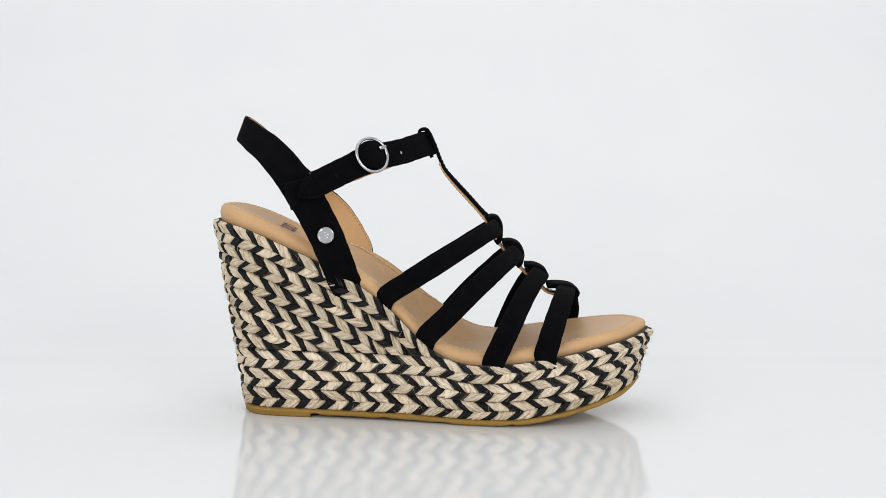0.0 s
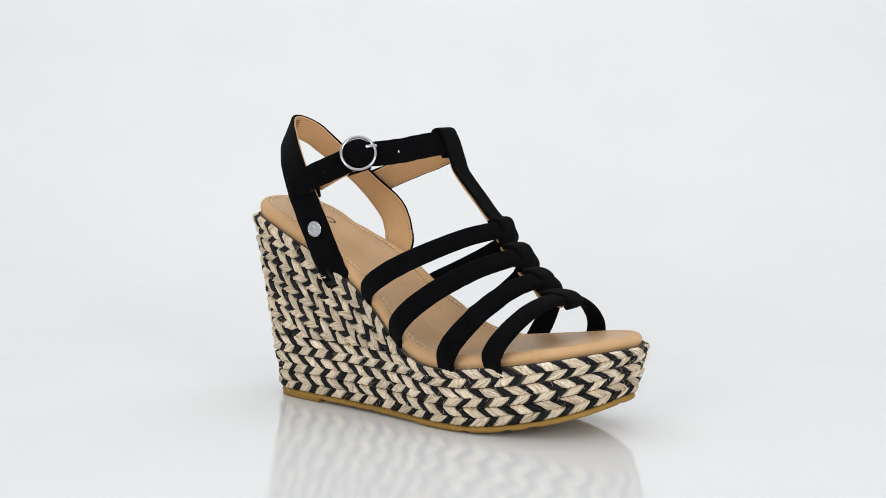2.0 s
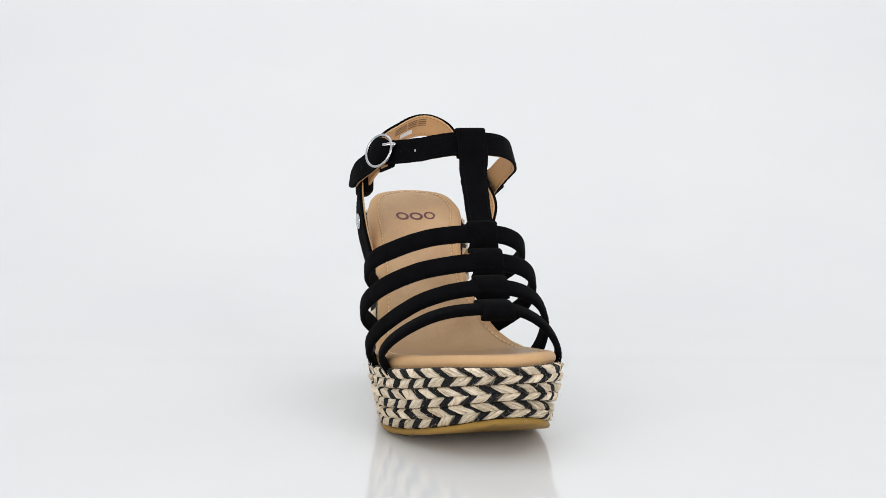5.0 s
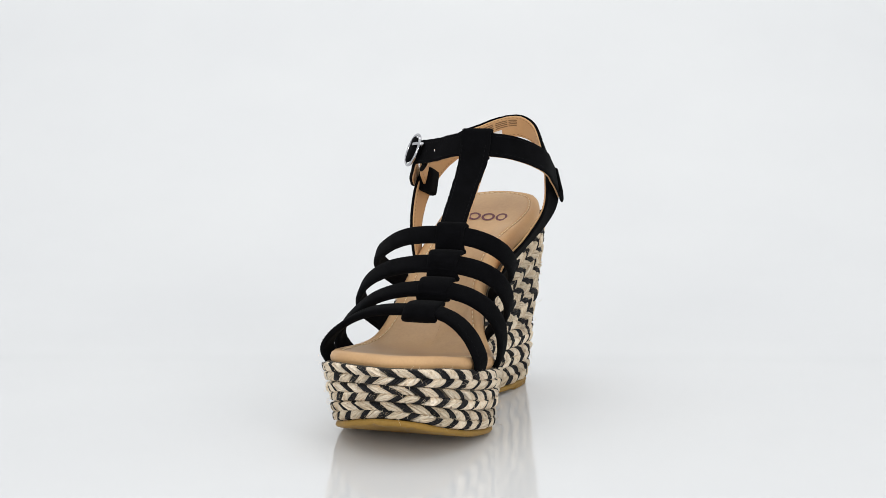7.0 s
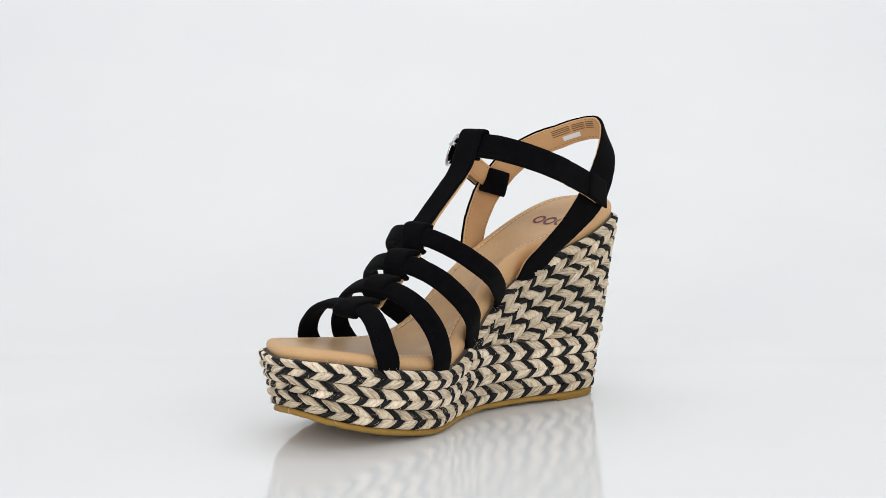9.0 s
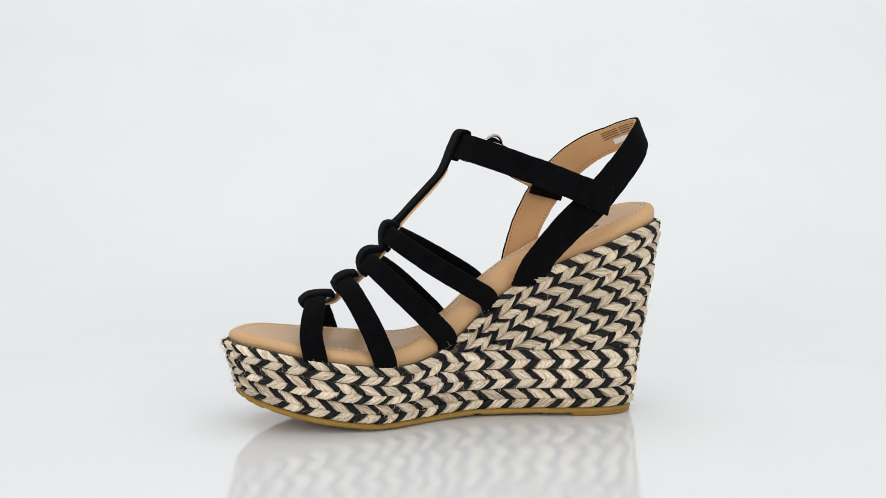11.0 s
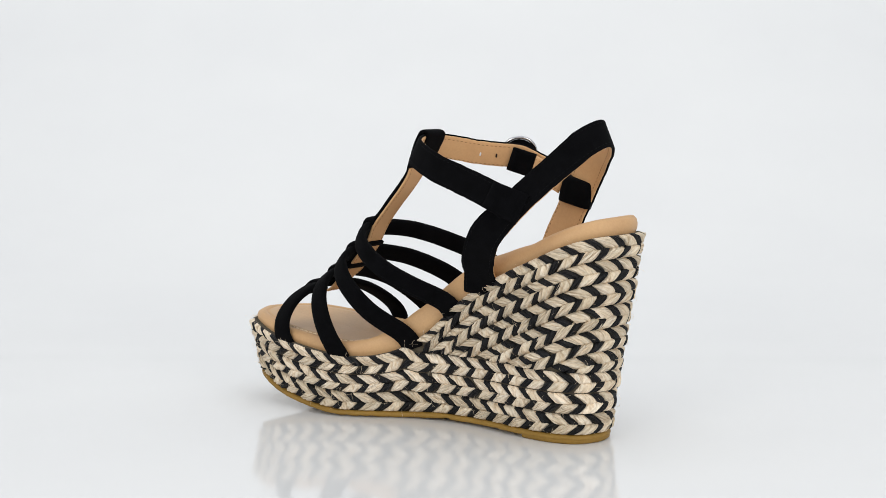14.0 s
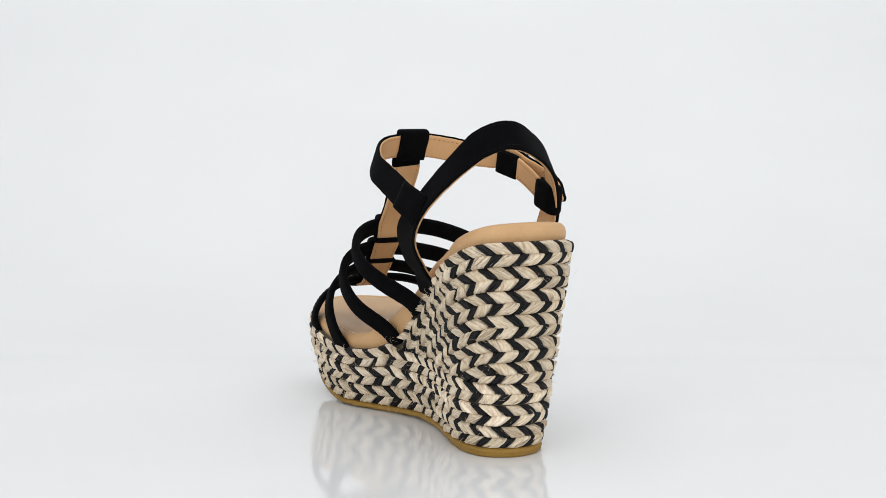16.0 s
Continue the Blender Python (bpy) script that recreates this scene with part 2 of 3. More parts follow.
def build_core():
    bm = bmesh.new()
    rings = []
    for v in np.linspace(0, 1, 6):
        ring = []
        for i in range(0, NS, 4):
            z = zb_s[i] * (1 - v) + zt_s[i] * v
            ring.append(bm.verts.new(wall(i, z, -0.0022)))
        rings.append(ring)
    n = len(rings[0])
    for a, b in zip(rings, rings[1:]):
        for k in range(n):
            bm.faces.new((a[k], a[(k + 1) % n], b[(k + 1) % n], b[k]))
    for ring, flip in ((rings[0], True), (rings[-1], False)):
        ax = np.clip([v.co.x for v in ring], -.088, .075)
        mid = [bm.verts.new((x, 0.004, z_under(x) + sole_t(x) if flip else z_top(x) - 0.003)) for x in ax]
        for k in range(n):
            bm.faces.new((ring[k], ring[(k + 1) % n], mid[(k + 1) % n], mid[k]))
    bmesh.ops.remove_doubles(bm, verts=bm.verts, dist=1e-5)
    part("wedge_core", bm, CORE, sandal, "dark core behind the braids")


build_core()


def tuft(bm, corner, nu, nv, push, mat, twist, rng):
    """One strand's visible tuft, a plied, leaf-shaped cushion: corner(u, v) gives the wall's place s and height."""
    uvl = bm.loops.layers.uv.verify()
    grid = []
    ridge, plies = rng.uniform(0, 6), rng.uniform(2.3, 3.6)
    taper, lean = rng.uniform(0.10, 0.30), rng.uniform(-0.16, 0.16)
    for j in range(nv + 1):
        row = []
        for i in range(nu + 1):
            u, v = i / nu, j / nv
            e = 2 * v - 1
            s, z = corner(0.5 + (u - 0.5) * (1.06 - taper * abs(e) ** 3) + lean * (u - 0.5) * e, v)
            dome = (max(0.0, 1 - abs(2 * u - 1) ** 2.6) ** 0.5) * (max(0.0, 1 - abs(e) ** 4.5) ** 0.45)
            ply = 0.22 * math.cos(2 * math.pi * (plies * u + 0.8 * twist * v) + ridge)
            lump = 1 + ply + 0.09 * math.sin(2.3 * ridge + 4 * u - 3 * v)
            row.append(bm.verts.new(wall(s, z, -0.0012 + push * dome * lump)))
        grid.append(row)
    o1, o2 = rng.uniform(0, 50), rng.uniform(0, 50)
    for j in range(nv):
        for i in range(nu):
            f = bm.faces.new((grid[j][i], grid[j][i + 1], grid[j + 1][i + 1], grid[j + 1][i]))
            f.material_index = mat
            for loop, (a, b) in zip(f.loops, ((i, j), (i + 1, j), (i + 1, j + 1), (i, j + 1))):
                u, v = a / nu, b / nv
                loop[uvl].uv = (u + 1.0 * v * twist + o1, v + o2)


MIDLINE = 0.50


def braid(lower, upper, ground, s_from, s_to, seed, closed, phase=0.0):
    """The tufts of a braid between two heights (functions of s), in pairs that point along the outline: (corner, push, black, twist)."""
    rng = np.random.RandomState(seed)
    found = []
    ss = np.arange(s_from, s_to + 0.5, 1.0)
    mid = np.array([wall(s, 0.5 * (lower(s) + upper(s))) for s in ss])
    d = np.concatenate([[0], np.cumsum(np.linalg.norm(np.diff(mid, axis=0), axis=1))])
    total = d[-1]
    climb = np.gradient(mid[:, 2], d)
    climb = np.convolve(np.pad(climb, 6, "edge"), np.ones(13) / 13, "valid")
    n = max(1, round(total / 0.0134))
    period = total / n

    def place(q):
        if q < 0:
            return s_from + q / (d[1] - d[0])
        if q > total:
            return s_to + (q - total) / (d[-1] - d[-2])
        return np.interp(q, d, ss)

    if closed:
        at = rng.uniform(0, period)
    else:
        period = 0.0132
        q0 = np.interp(0.0, ss, d) + phase * period
        at = q0 - period * math.ceil(q0 / period + 1)
    stop = at + total - 0.001 if closed else total + period * 0.3
    while at < stop:
        drift = rng.uniform(-0.0011, 0.0011)
        for half in (1, 0):
            pos = at + drift + rng.uniform(-0.0003, 0.0003) + (0.0034 if half == 0 else 0)
            for black, w0, w1 in ((0, -0.02, 0.66), (1, 0.61, 1.02)):
                w0, w1 = w0 + rng.uniform(-0.035, 0.035), w1 + rng.uniform(-0.035, 0.035)
                slant = (0.0066 if half else 0.0060) * rng.uniform(0.80, 1.20)
                over = rng.uniform(0.02, 0.16)

                def corner(u, v, w0=w0, w1=w1, half=half, pos=pos, slant=slant, over=over):
                    # v: 0 at the braid's middle line, 1 at its edge
                    bow = 0.0007 * math.sin(math.pi * v)
                    q = pos + slant * (1 - v) + bow + period * (w0 + (w1 - w0) * u)
                    s = place(q)
                    lo, up = lower(s), upper(s)
                    # turn the chevrons with a sloping row, some arms less than others
                    slope = np.interp(q, d, climb)
                    slope *= (1.0 if slope > 0 else 0.75) if half else (0.7 if slope > 0 else 1.0)
                    s = place(q - (1 - MIDLINE if half else -MIDLINE) * v * (up - lo) * slope)
                    lo, up = lower(s), upper(s)
                    m = lo + MIDLINE * (up - lo)
                    k = v * (1 + over) - over
                    z = m + (up - m) * k if half else m - (m - lo) * k
                    return s, max(z, ground(s))

                s_mid, z_mid = corner(0.5, 0.5)
                if not closed:
                    q_mid = pos + period * 0.5 * (w0 + w1)
                    if q_mid < 0 or q_mid > total or upper(s_mid) - ground(s_mid) < 0.0014:
                        continue
                    if half == 0 and lower(s_mid) + MIDLINE * (upper(s_mid) - lower(s_mid)) - ground(s_mid) < 0.0002:
                        continue
                push = (0.0029 if not black else 0.0025) * rng.uniform(0.80, 1.20)
                found.append((corner, push, black, rng.uniform(0.25, 0.7) * rng.choice((1, 1, -1)), rng))
        at += period
    return found


def backing(lower, upper, parent):
    """The flat band behind a braid, to which its strands belong."""
    bm = bmesh.new()
    rows = [[bm.verts.new(wall(i, z(i), p)) for z, p in ((lower, -0.0016), (lower, -0.0006), (upper, -0.0006), (upper, -0.0016))] for i in range(0, NS, 4)]
    n = len(rows)
    for k in range(n):
        a, b = rows[k], rows[(k + 1) % n]
        for j in range(4):
            bm.faces.new((a[j], b[j], b[(j + 1) % 4], a[(j + 1) % 4]))
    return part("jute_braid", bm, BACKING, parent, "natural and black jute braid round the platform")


joined = bmesh.new()
sole_ground = lambda s: at_s(zb_s, s) - 0.001
seam_ground = lambda s: at_s(zbase_s, s)

# three braids run right round the platform
for k in range(3):
    lo = lambda s, k=k: at_s(zb_s, s) + (at_s(zbase_s, s) - at_s(zb_s, s)) * k / 3
    up = lambda s, k=k: at_s(zb_s, s) + (at_s(zbase_s, s) - at_s(zb_s, s)) * (k + 1) / 3
    tufts = braid(lo, up, sole_ground, 0, NS, 11 + k, True)
    if k == 0:
        for corner, push, black, twist, rng in tufts:
            tuft(joined, corner, 12, 7, push, black, twist, rng)
        continue
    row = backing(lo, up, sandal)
    for corner, push, black, twist, rng in tufts:
        bm = bmesh.new()
        tuft(bm, corner, 12, 7, push, 0, twist, rng)
        part("black_strand" if black else "jute_strand", bm, CORD if black else JUTE, row)

# six more climb the wedge below the footbed, cut off at the platform's seam
DROP = 0.0121
front_out = next(i for i in range(NS) if top_xy[i, 0] > -0.004)
front_in = next(i for i in range(NS - 1, 0, -1) if top_xy[i, 0] > -0.004)
for k in range(6):
    up = lambda s, k=k: at_s(zt_s, s) - DROP * k
    lo = lambda s, k=k: at_s(zt_s, s) - DROP * (k + 1)
    run = [i for i in range(front_in - NS, front_out) if at_s(zt_s, i) - DROP * k - at_s(zbase_s, i) > 0.0014]
    if run:
        for corner, push, black, twist, rng in braid(lo, up, seam_ground, run[0], run[-1], 31 + k, False, 0.10 * k):
            tuft(joined, corner, 12, 7, push, black, twist, rng)
tagged(part("wedge_braid", joined, [JUTE, CORD], sandal, "rows of natural and black jute braid on the wedge"), kind="stuff")


def build_sole():
    # outsole: a curved rubber sheet under the braids
    prof = [(0.002, 0.0), (0.0, 0.18), (-0.0006, 0.5), (0.0, 1.0)]
    bm = bmesh.new()
    rings = []
    zu = smooth_over(z_under(bot_xy[:, 0]), 4)
    bt = np.roll(bot_xy, -1, 0) - np.roll(bot_xy, 1, 0)
    bn = unit(np.stack([bt[:, 1], -bt[:, 0]], 1))
    idx = range(0, NS, 3)
    # worn, slightly notched lower edge
    rng = np.random.RandomState(77)
    nick = np.where(rng.rand(NS) < 0.16, rng.uniform(0.0003, 0.0011, NS), rng.uniform(0, 0.00025, NS))
    for ins, dz in prof:
        rings.append([bm.verts.new((*(bot_xy[i] - bn[i] * (ins - 0.0008)), zu[i] + dz * sole_t(bot_xy[i, 0]) + (nick[i] if dz < 0.3 else 0.0))) for i in idx])
    n = len(rings[0])
    for a, b in zip(rings, rings[1:]):
        for k in range(n):
            bm.faces.new((a[k], a[(k + 1) % n], b[(k + 1) % n], b[k]))
    for ring in (rings[0], rings[-1]):
        up = 0.0 if ring is rings[0] else 1.0
        mid = [bm.verts.new((x, 0.004, z_under(x) + up * sole_t(x))) for x in np.clip([v.co.x for v in ring], -.088, .075)]
        for k in range(n):
            bm.faces.new((ring[k], ring[(k + 1) % n], mid[(k + 1) % n], mid[k]))
    bmesh.ops.remove_doubles(bm, verts=bm.verts, dist=1e-5)
    part("outsole", bm, RUBBER, sandal, "olive tan rubber outsole")
    # heel lift
    keep = [i for i in range(-NS // 2, NS // 2) if bot_xy[i % NS, 0] < -0.0715]
    line = [bot_xy[i % NS] + bn[i % NS] * 0.0009 for i in keep]
    bm = bmesh.new()
    rows = []
    for ins, z in ((0.0012, 0.0), (0.0, 0.0008), (0.0, 0.0040), (0.0006, 0.0047)):
        rows.append([bm.verts.new((*(p - bn[i % NS] * ins), z)) for p, i in zip(line, keep)])
    for a, b in zip(rows, rows[1:]):
        for k in range(len(a) - 1):
            bm.faces.new((a[k], a[k + 1], b[k + 1], b[k]))
    bm.faces.new([r[0] for r in rows] + [r[-1] for r in rows[::-1]])
    bm.faces.new(rows[0])
    bm.faces.new(rows[-1])
    part("heel_lift", bm, RUBBER, sandal, "olive rubber heel lift on the ground")


build_sole()

# ---- footbed ----
z_soft_x = np.linspace(-.13, .125, 400)
z_soft = np.convolve(np.pad(z_top(z_soft_x), 12, "edge"), np.ones(25) / 25, "valid")


def z_bed(x):
    return np.interp(x, z_soft_x, z_soft)


def thick_bed(x):
    return np.interp(x, [-.126, -.06, .05, .12], [1.30, 1.12, 0.95, 0.75])


def build_footbed():
    rings_def = [(0.0042, -0.0040, 0.0), (0.0030, -0.0008, 0.0), (0.0016, 0.0016, 0.0), (0.0014, 0.0036, 0.0), (0.0020, 0.0056, 0.0),
                 (0.0036, 0.0070, 0.0), (0.0056, 0.0074, 0.0), (0.0068, 0.0073, 0.0), (0.0076, 0.0067, 0.0), (0.0082, 0.0067, 0.0), (0.0090, 0.0071, 0.0), (0.0090, 0.0069, 0.10), (0.0090, 0.0064, 0.3),
                 (0.0090, 0.0060, 0.55), (0.0090, 0.0058, 0.8), (0.0090, 0.0057, 1.0)]
    bm = bmesh.new()
    prev = None
    idx = list(range(0, NS, 3))
    for ins, dz, share in rings_def:
        xy = toward_axis(inset(top_xy, ins + 0.0009), share)
        up = 1.0 if share else min(1.0, max(ARCH_BRAID, ARCH_BRAID + (1 - ARCH_BRAID) * dz / 0.0070))
        ring = [bm.verts.new((xy[i, 0], xy[i, 1], z_bed(xy[i, 0]) + dz * thick_bed(xy[i, 0]) + up * arch(xy[i, 0], xy[i, 1]))) for i in idx]
        if prev:
            n = len(ring)
            for k in range(n):
                f = bm.faces.new((prev[k], prev[(k + 1) % n], ring[(k + 1) % n], ring[k]))
                f.material_index = 1 if share else 0
        prev = ring
    bmesh.ops.remove_doubles(bm, verts=bm.verts, dist=2e-5)
    bed = part("footbed", bm, [INSOLE, SOCK], sandal, "smooth tan leather footbed with a rounded rim")
    # stitched line inside the rim
    bm = bmesh.new()
    xy = inset(top_xy, 0.0088)
    turn = [i for i in range(-NS // 2, NS // 2) if xy[i % NS, 0] < 0.080]
    line = np.array([(xy[i % NS, 0], xy[i % NS, 1], z_bed(xy[i % NS, 0]) + 0.00705 * thick_bed(xy[i % NS, 0])
                      + arch(xy[i % NS, 0], xy[i % NS, 1])) for i in turn])
    up = np.tile((0.0, 0.0, 1.0), (len(line), 1))
    run_of_dashes(bm, line, up, 0.0034, 0.0025, 0.00042)
    part("stitching", bm, THREAD, bed, "pale stitched seam round the footbed")
    # heel stamp: three plain round marks
    bm = bmesh.new()
    for cy, ry in ((0.0145, 0.0036), (0.0060, 0.0042), (-0.0028, 0.0040)):
        outer, inner = [], []
        for k in range(24):
            a = 2 * math.pi * k / 24
            for rad, store in ((1.0, outer), (0.62, inner)):
                x, y = -0.0850 + 0.0042 * rad * math.cos(a), cy + ry * rad * math.sin(a)
                store.append((x, y))
        top = [[bm.verts.new((x, y, z_stamp(x, y) + 0.0002)) for x, y in st] for st in (outer, inner)]
        for k in range(24):
            bm.faces.new((top[0][k], top[0][(k + 1) % 24], top[1][(k + 1) % 24], top[1][k]))
    part("stamp", bm, STAMP, bed, "plum maker's mark stamped at the heel")
    return bed


def z_stamp(x, y):
    """Height of the footbed's dished top near the heel."""
    t = abs(y - 0.007) / 0.025
    return z_bed(x) + (0.0058 + 0.0012 * t ** 2) * thick_bed(x)


footbed = build_footbed()


# ---- straps ----
def strap_pair(name, ctrl, width, thick, label, n=10, lining=True, power=6, wob=0.0003, seed=0, stitch=True, flip=1, under=0.0011):
    """A suede strap along ctrl = [(place, width direction, width share)], lined with tan leather on its inner face."""
    pos = spline([c[0] for c in ctrl], n)
    wide = spline([c[1] for c in ctrl], n)
    share = spline([[c[2]] for c in ctrl], n)[:, 0] * width
    bm = ribbon(bmesh.new(), pos, wide, share, thick, power=power, wob=wob, seed=seed)
    ob = part(name, bm, SUEDE, sandal, label)
    if lining:
        bm = ribbon(bmesh.new(), pos, wide, share - 0.0008, under, offset=-flip * (thick / 2 + under * 0.42), power=7, wob=wob, seed=seed)
        lin = part("lining", bm, LINING, ob, "tan leather lining")
        if stitch:
            bm = bmesh.new()
            for sgn in (1, -1):
                stitches(bm, pos, wide, sgn * (share / 2 - 0.0017), -flip * (thick / 2 + under * 0.92), pitch=0.0025, length=0.0014, r=0.0002)
            part("stitching", bm, THREAD_DARK, lin, "brown lining stitches")
    if stitch:
        bm = bmesh.new()
        for sgn in (1, -1):
            stitches(bm, pos, wide, sgn * (share / 2 - 0.0018), flip * thick / 2, pitch=0.0026, length=0.0017, r=0.00010)
        part("stitching", bm, THREAD_BLACK, ob, "black stitches along the edges")
    return ob, pos, wide, share


# sling: from the outer side up, round the back of the heel and down the inner side
SLING = [((-.0475, -.0255, .0700), (.86, 0, .50), 1.16), ((-.0528, -.0300, .0830), (.88, 0, .48), 1.20),
         ((-.0608, -.0335, .1044), (.90, 0, .44), 1.26), ((-.0725, -.0315, .1258), (.85, -.1, .52), 1.28),
         ((-.0867, -.0212, .1447), (.74, -.1, .66), 1.22), ((-.1030, -.0020, .1562), (.55, .0, .83), 1.06),
         ((-.1120, .0150, .1609), (.36, .0, .93), 0.99), ((-.1080, .0290, .1566), (.50, .0, .86), 1.02),
         ((-.0955, .0400, .1434), (.70, -.20, .70), 1.05), ((-.0775, .0478, .1250), (.80, -.27, .58), 1.13),
         ((-.0606, .0477, .1085), (.86, .10, .50), 1.20), ((-.0500, .0385, .0930), (.88, .24, .35), 1.23),
         ((-.0466, .0304, .0830), (.86, .28, .42), 1.26), ((-.0445, .0262, .0740), (.86, .26, .42), 1.30)]
sling, sl_pos, sl_wide, sl_w = strap_pair("heel_strap", SLING, 0.0148, 0.0018, "black suede slingback strap round the heel", n=12, seed=3, flip=-1)


def band(name, a, b, wide, width, thick, label, parent, power=4.0, n=12, bow=(0, 0, 0)):
    """A short folded band from a to b."""
    a, b, bow = np.array(a), np.array(b), np.array(bow)
    u = np.linspace(0, 1, n)[:, None]
    pos = a + (b - a) * u + bow * (4 * u * (1 - u))
    end = np.sqrt(np.clip(1 - np.abs(2 * u[:, 0] - 1) ** 6, 0.12, 1))
    bm = ribbon(bmesh.new(), pos, np.tile(np.array(wide, float), (n, 1)), np.resize(width, n), thick * end, power=power, seg=24)
    return part(name, bm, SUEDE, parent, label)


band("keeper_loop", (-.0628, -.0290, .1294), (-.0818, -.0288, .1246), (-.42, .06, .90), 0.0150, 0.0092,
     "black suede loop folded round the outer strap", sling, power=6.5)
band("strap_patch", (-.0660, .0540, .1302), (-.0842, .0507, .1226), (-.50, -.33, .80), np.linspace(0.0146, 0.0164, 12), 0.0028,
     "black suede end of the ankle strap sewn to the heel strap", sling, power=9.0)

# ankle strap: from the inner loop across the instep to the buckle and its pointed tip
ANKLE = [((-.0760, .0522, .1252), (-.58, -.25, .77), 1.05), ((-.0560, .0530, .1340), (-.48, -.22, .85), 1.03),
         ((-.0330, .0527, .1426), (-.45, -.15, .88), 1.0), ((-.0125, .0412, .1500), (-.46, -.05, .88), 1.0),
         ((-.0042, .0205, .1525), (-.48, .0, .88), 1.0), ((-.0095, .0065, .1510), (-.42, .08, .90), 1.0),
         ((-.0215, -.0085, .1477), (-.30, .15, .94), 1.0), ((-.0365, -.0240, .1452), (-.28, .14, .95), 1.0),
         ((-.0480, -.0298, .1398), (-.40, .12, .90), 1.0), ((-.0600, -.0350, .1337), (-.47, .08, .88), 1.0),
         ((-.0690, -.0366, .1287), (-.50, .05, .86), 0.85), ((-.0755, -.0372, .1252), (-.52, .02, .85), 0.18)]
ankle, an_pos, an_wide, an_w = strap_pair("ankle_strap", ANKLE, 0.0142, 0.0017, "black suede ankle strap with punched holes", n=12, seed=5, flip=-1)
an_t, an_wd, an_n = frames_of(an_pos, an_wide)


def on_ankle(place):
    """The nearest station of the ankle strap: middle, tangent, width direction and outward normal."""
    k = int(np.argmin(np.linalg.norm(an_pos - np.array(place), axis=1)))
    return an_pos[k], an_t[k], an_wd[k], -an_n[k]


def disc(bm, centre, ax, ay, az, rx, ry, z0, z1, n=20):
    """A rounded button with its axis along az."""
    rows = []
    for f, z in ((1.0, z0), (1.0, z0 + (z1 - z0) * 0.6), (0.93, z0 + (z1 - z0) * 0.9), (0.7, z1), (0.0, z1)):
        if f == 0:
            tip = bm.verts.new(centre + az * z)
            for k in range(n):
                bm.faces.new((rows[-1][k], rows[-1][(k + 1) % n], tip))
        else:
            rows.append([bm.verts.new(centre + ax * (rx * f * math.cos(2 * math.pi * k / n)) + ay * (ry * f * math.sin(2 * math.pi * k / n)) + az * z)
                         for k in range(n)])
            if len(rows) > 1:
                for k in range(n):
                    bm.faces.new((rows[-2][k], rows[-2][(k + 1) % n], rows[-1][(k + 1) % n], rows[-1][k]))
    bm.faces.new(rows[0][::-1])


# plugs for punched holes: white paints light showing through, black the dark inside
for place in ((-.0217, -.0087, .1478), (-.0282, -.0160, .1465), (-.0545, -.0335, .1365)):
    c, t, w, o = on_ankle(place)
    bm = bmesh.new()
    disc(bm, c, t, w, o, 0.00045, 0.0012, -0.0022 if place[0] > -0.05 else 0.0006, 0.00092, 12)
    part("hole_plug", bm, PAPER_AND_HOLE_LIGHT if place[0] > -0.025 else THREAD_BLACK, ankle, "plug painted with the light or dark of a punched hole")

# round buckle with its pin
BC, BN = np.array((-.0370, -.0258, .1468)), unit(np.array((.56, -.82, .06)))
BU = unit(np.array((0, 0, 1.0)) - BN * BN[2])
BT = np.cross(BU, BN)
# the ring leans: its top inwards, its foot outwards
LEAN = math.radians(17)
BU, BN = BU * math.cos(LEAN) - BN * math.sin(LEAN), BN * math.cos(LEAN) + BU * math.sin(LEAN)


def torus(bm, centre, ax, ay, az, R, r, n=56, m=12, flat=1.0):
    rings = []
    for k in range(n):
        a = 2 * math.pi * k / n
        d = ax * math.cos(a) + ay * math.sin(a)
        rings.append([bm.verts.new(centre + d * (R + r * math.cos(2 * math.pi * j / m)) + az * (r * flat * math.sin(2 * math.pi * j / m))) for j in range(m)])
    for k in range(n):
        a, b = rings[k], rings[(k + 1) % n]
        for j in range(m):
            bm.faces.new((a[j], a[(j + 1) % m], b[(j + 1) % m], b[j]))


bm = bmesh.new()
torus(bm, BC + BN * 0.0017, BT, BU, BN, 0.0095, 0.0009)
buckle = part("buckle", bm, CHROME, ankle, "polished chrome ring buckle")
# the strap is raised where it passes through the ring
u = np.linspace(-1, 1, 17)
hump = 0.0034 * np.clip(1 - u ** 2, 0, 1) ** 0.7 - 0.0006
pos = BC + np.outer(u * 0.0079, BT) + np.outer(hump, BN)
bm = ribbon(bmesh.new(), pos, np.tile(BU, (17, 1)), 0.0158 * np.sqrt(1 - 0.72 * u ** 2), 0.0022, power=3, seg=20)
part("strap_fold", bm, SUEDE, ankle, "black suede strap raised through the buckle")
c, t, w, o = on_ankle((-.0300, -.0180, .147))
bm = bmesh.new()
pin = np.array([BC - t * 0.0004 + BN * 0.0026 + BU * 0.0018, BC - t * 0.0042 + BN * 0.0046 + BU * 0.0023,
                BC - t * 0.0086 + BN * 0.0036 + BU * 0.0028, BC - t * 0.0108 + BN * 0.0016 + BU * 0.0030])
ribbon(bm, spline(pin[1:], 5), np.tile(BU, (11, 1)), 0.0018, 0.0012, power=3, seg=12)
wrap = BC - t * 0.0092 + BN * 0.0019 + BU * 0.0028
torus(bm, wrap, unit(t), BN, BU, 0.0012, 0.0008, 20, 8, 1.4)
part("pin", bm, CHROME, buckle, "chrome buckle pin")
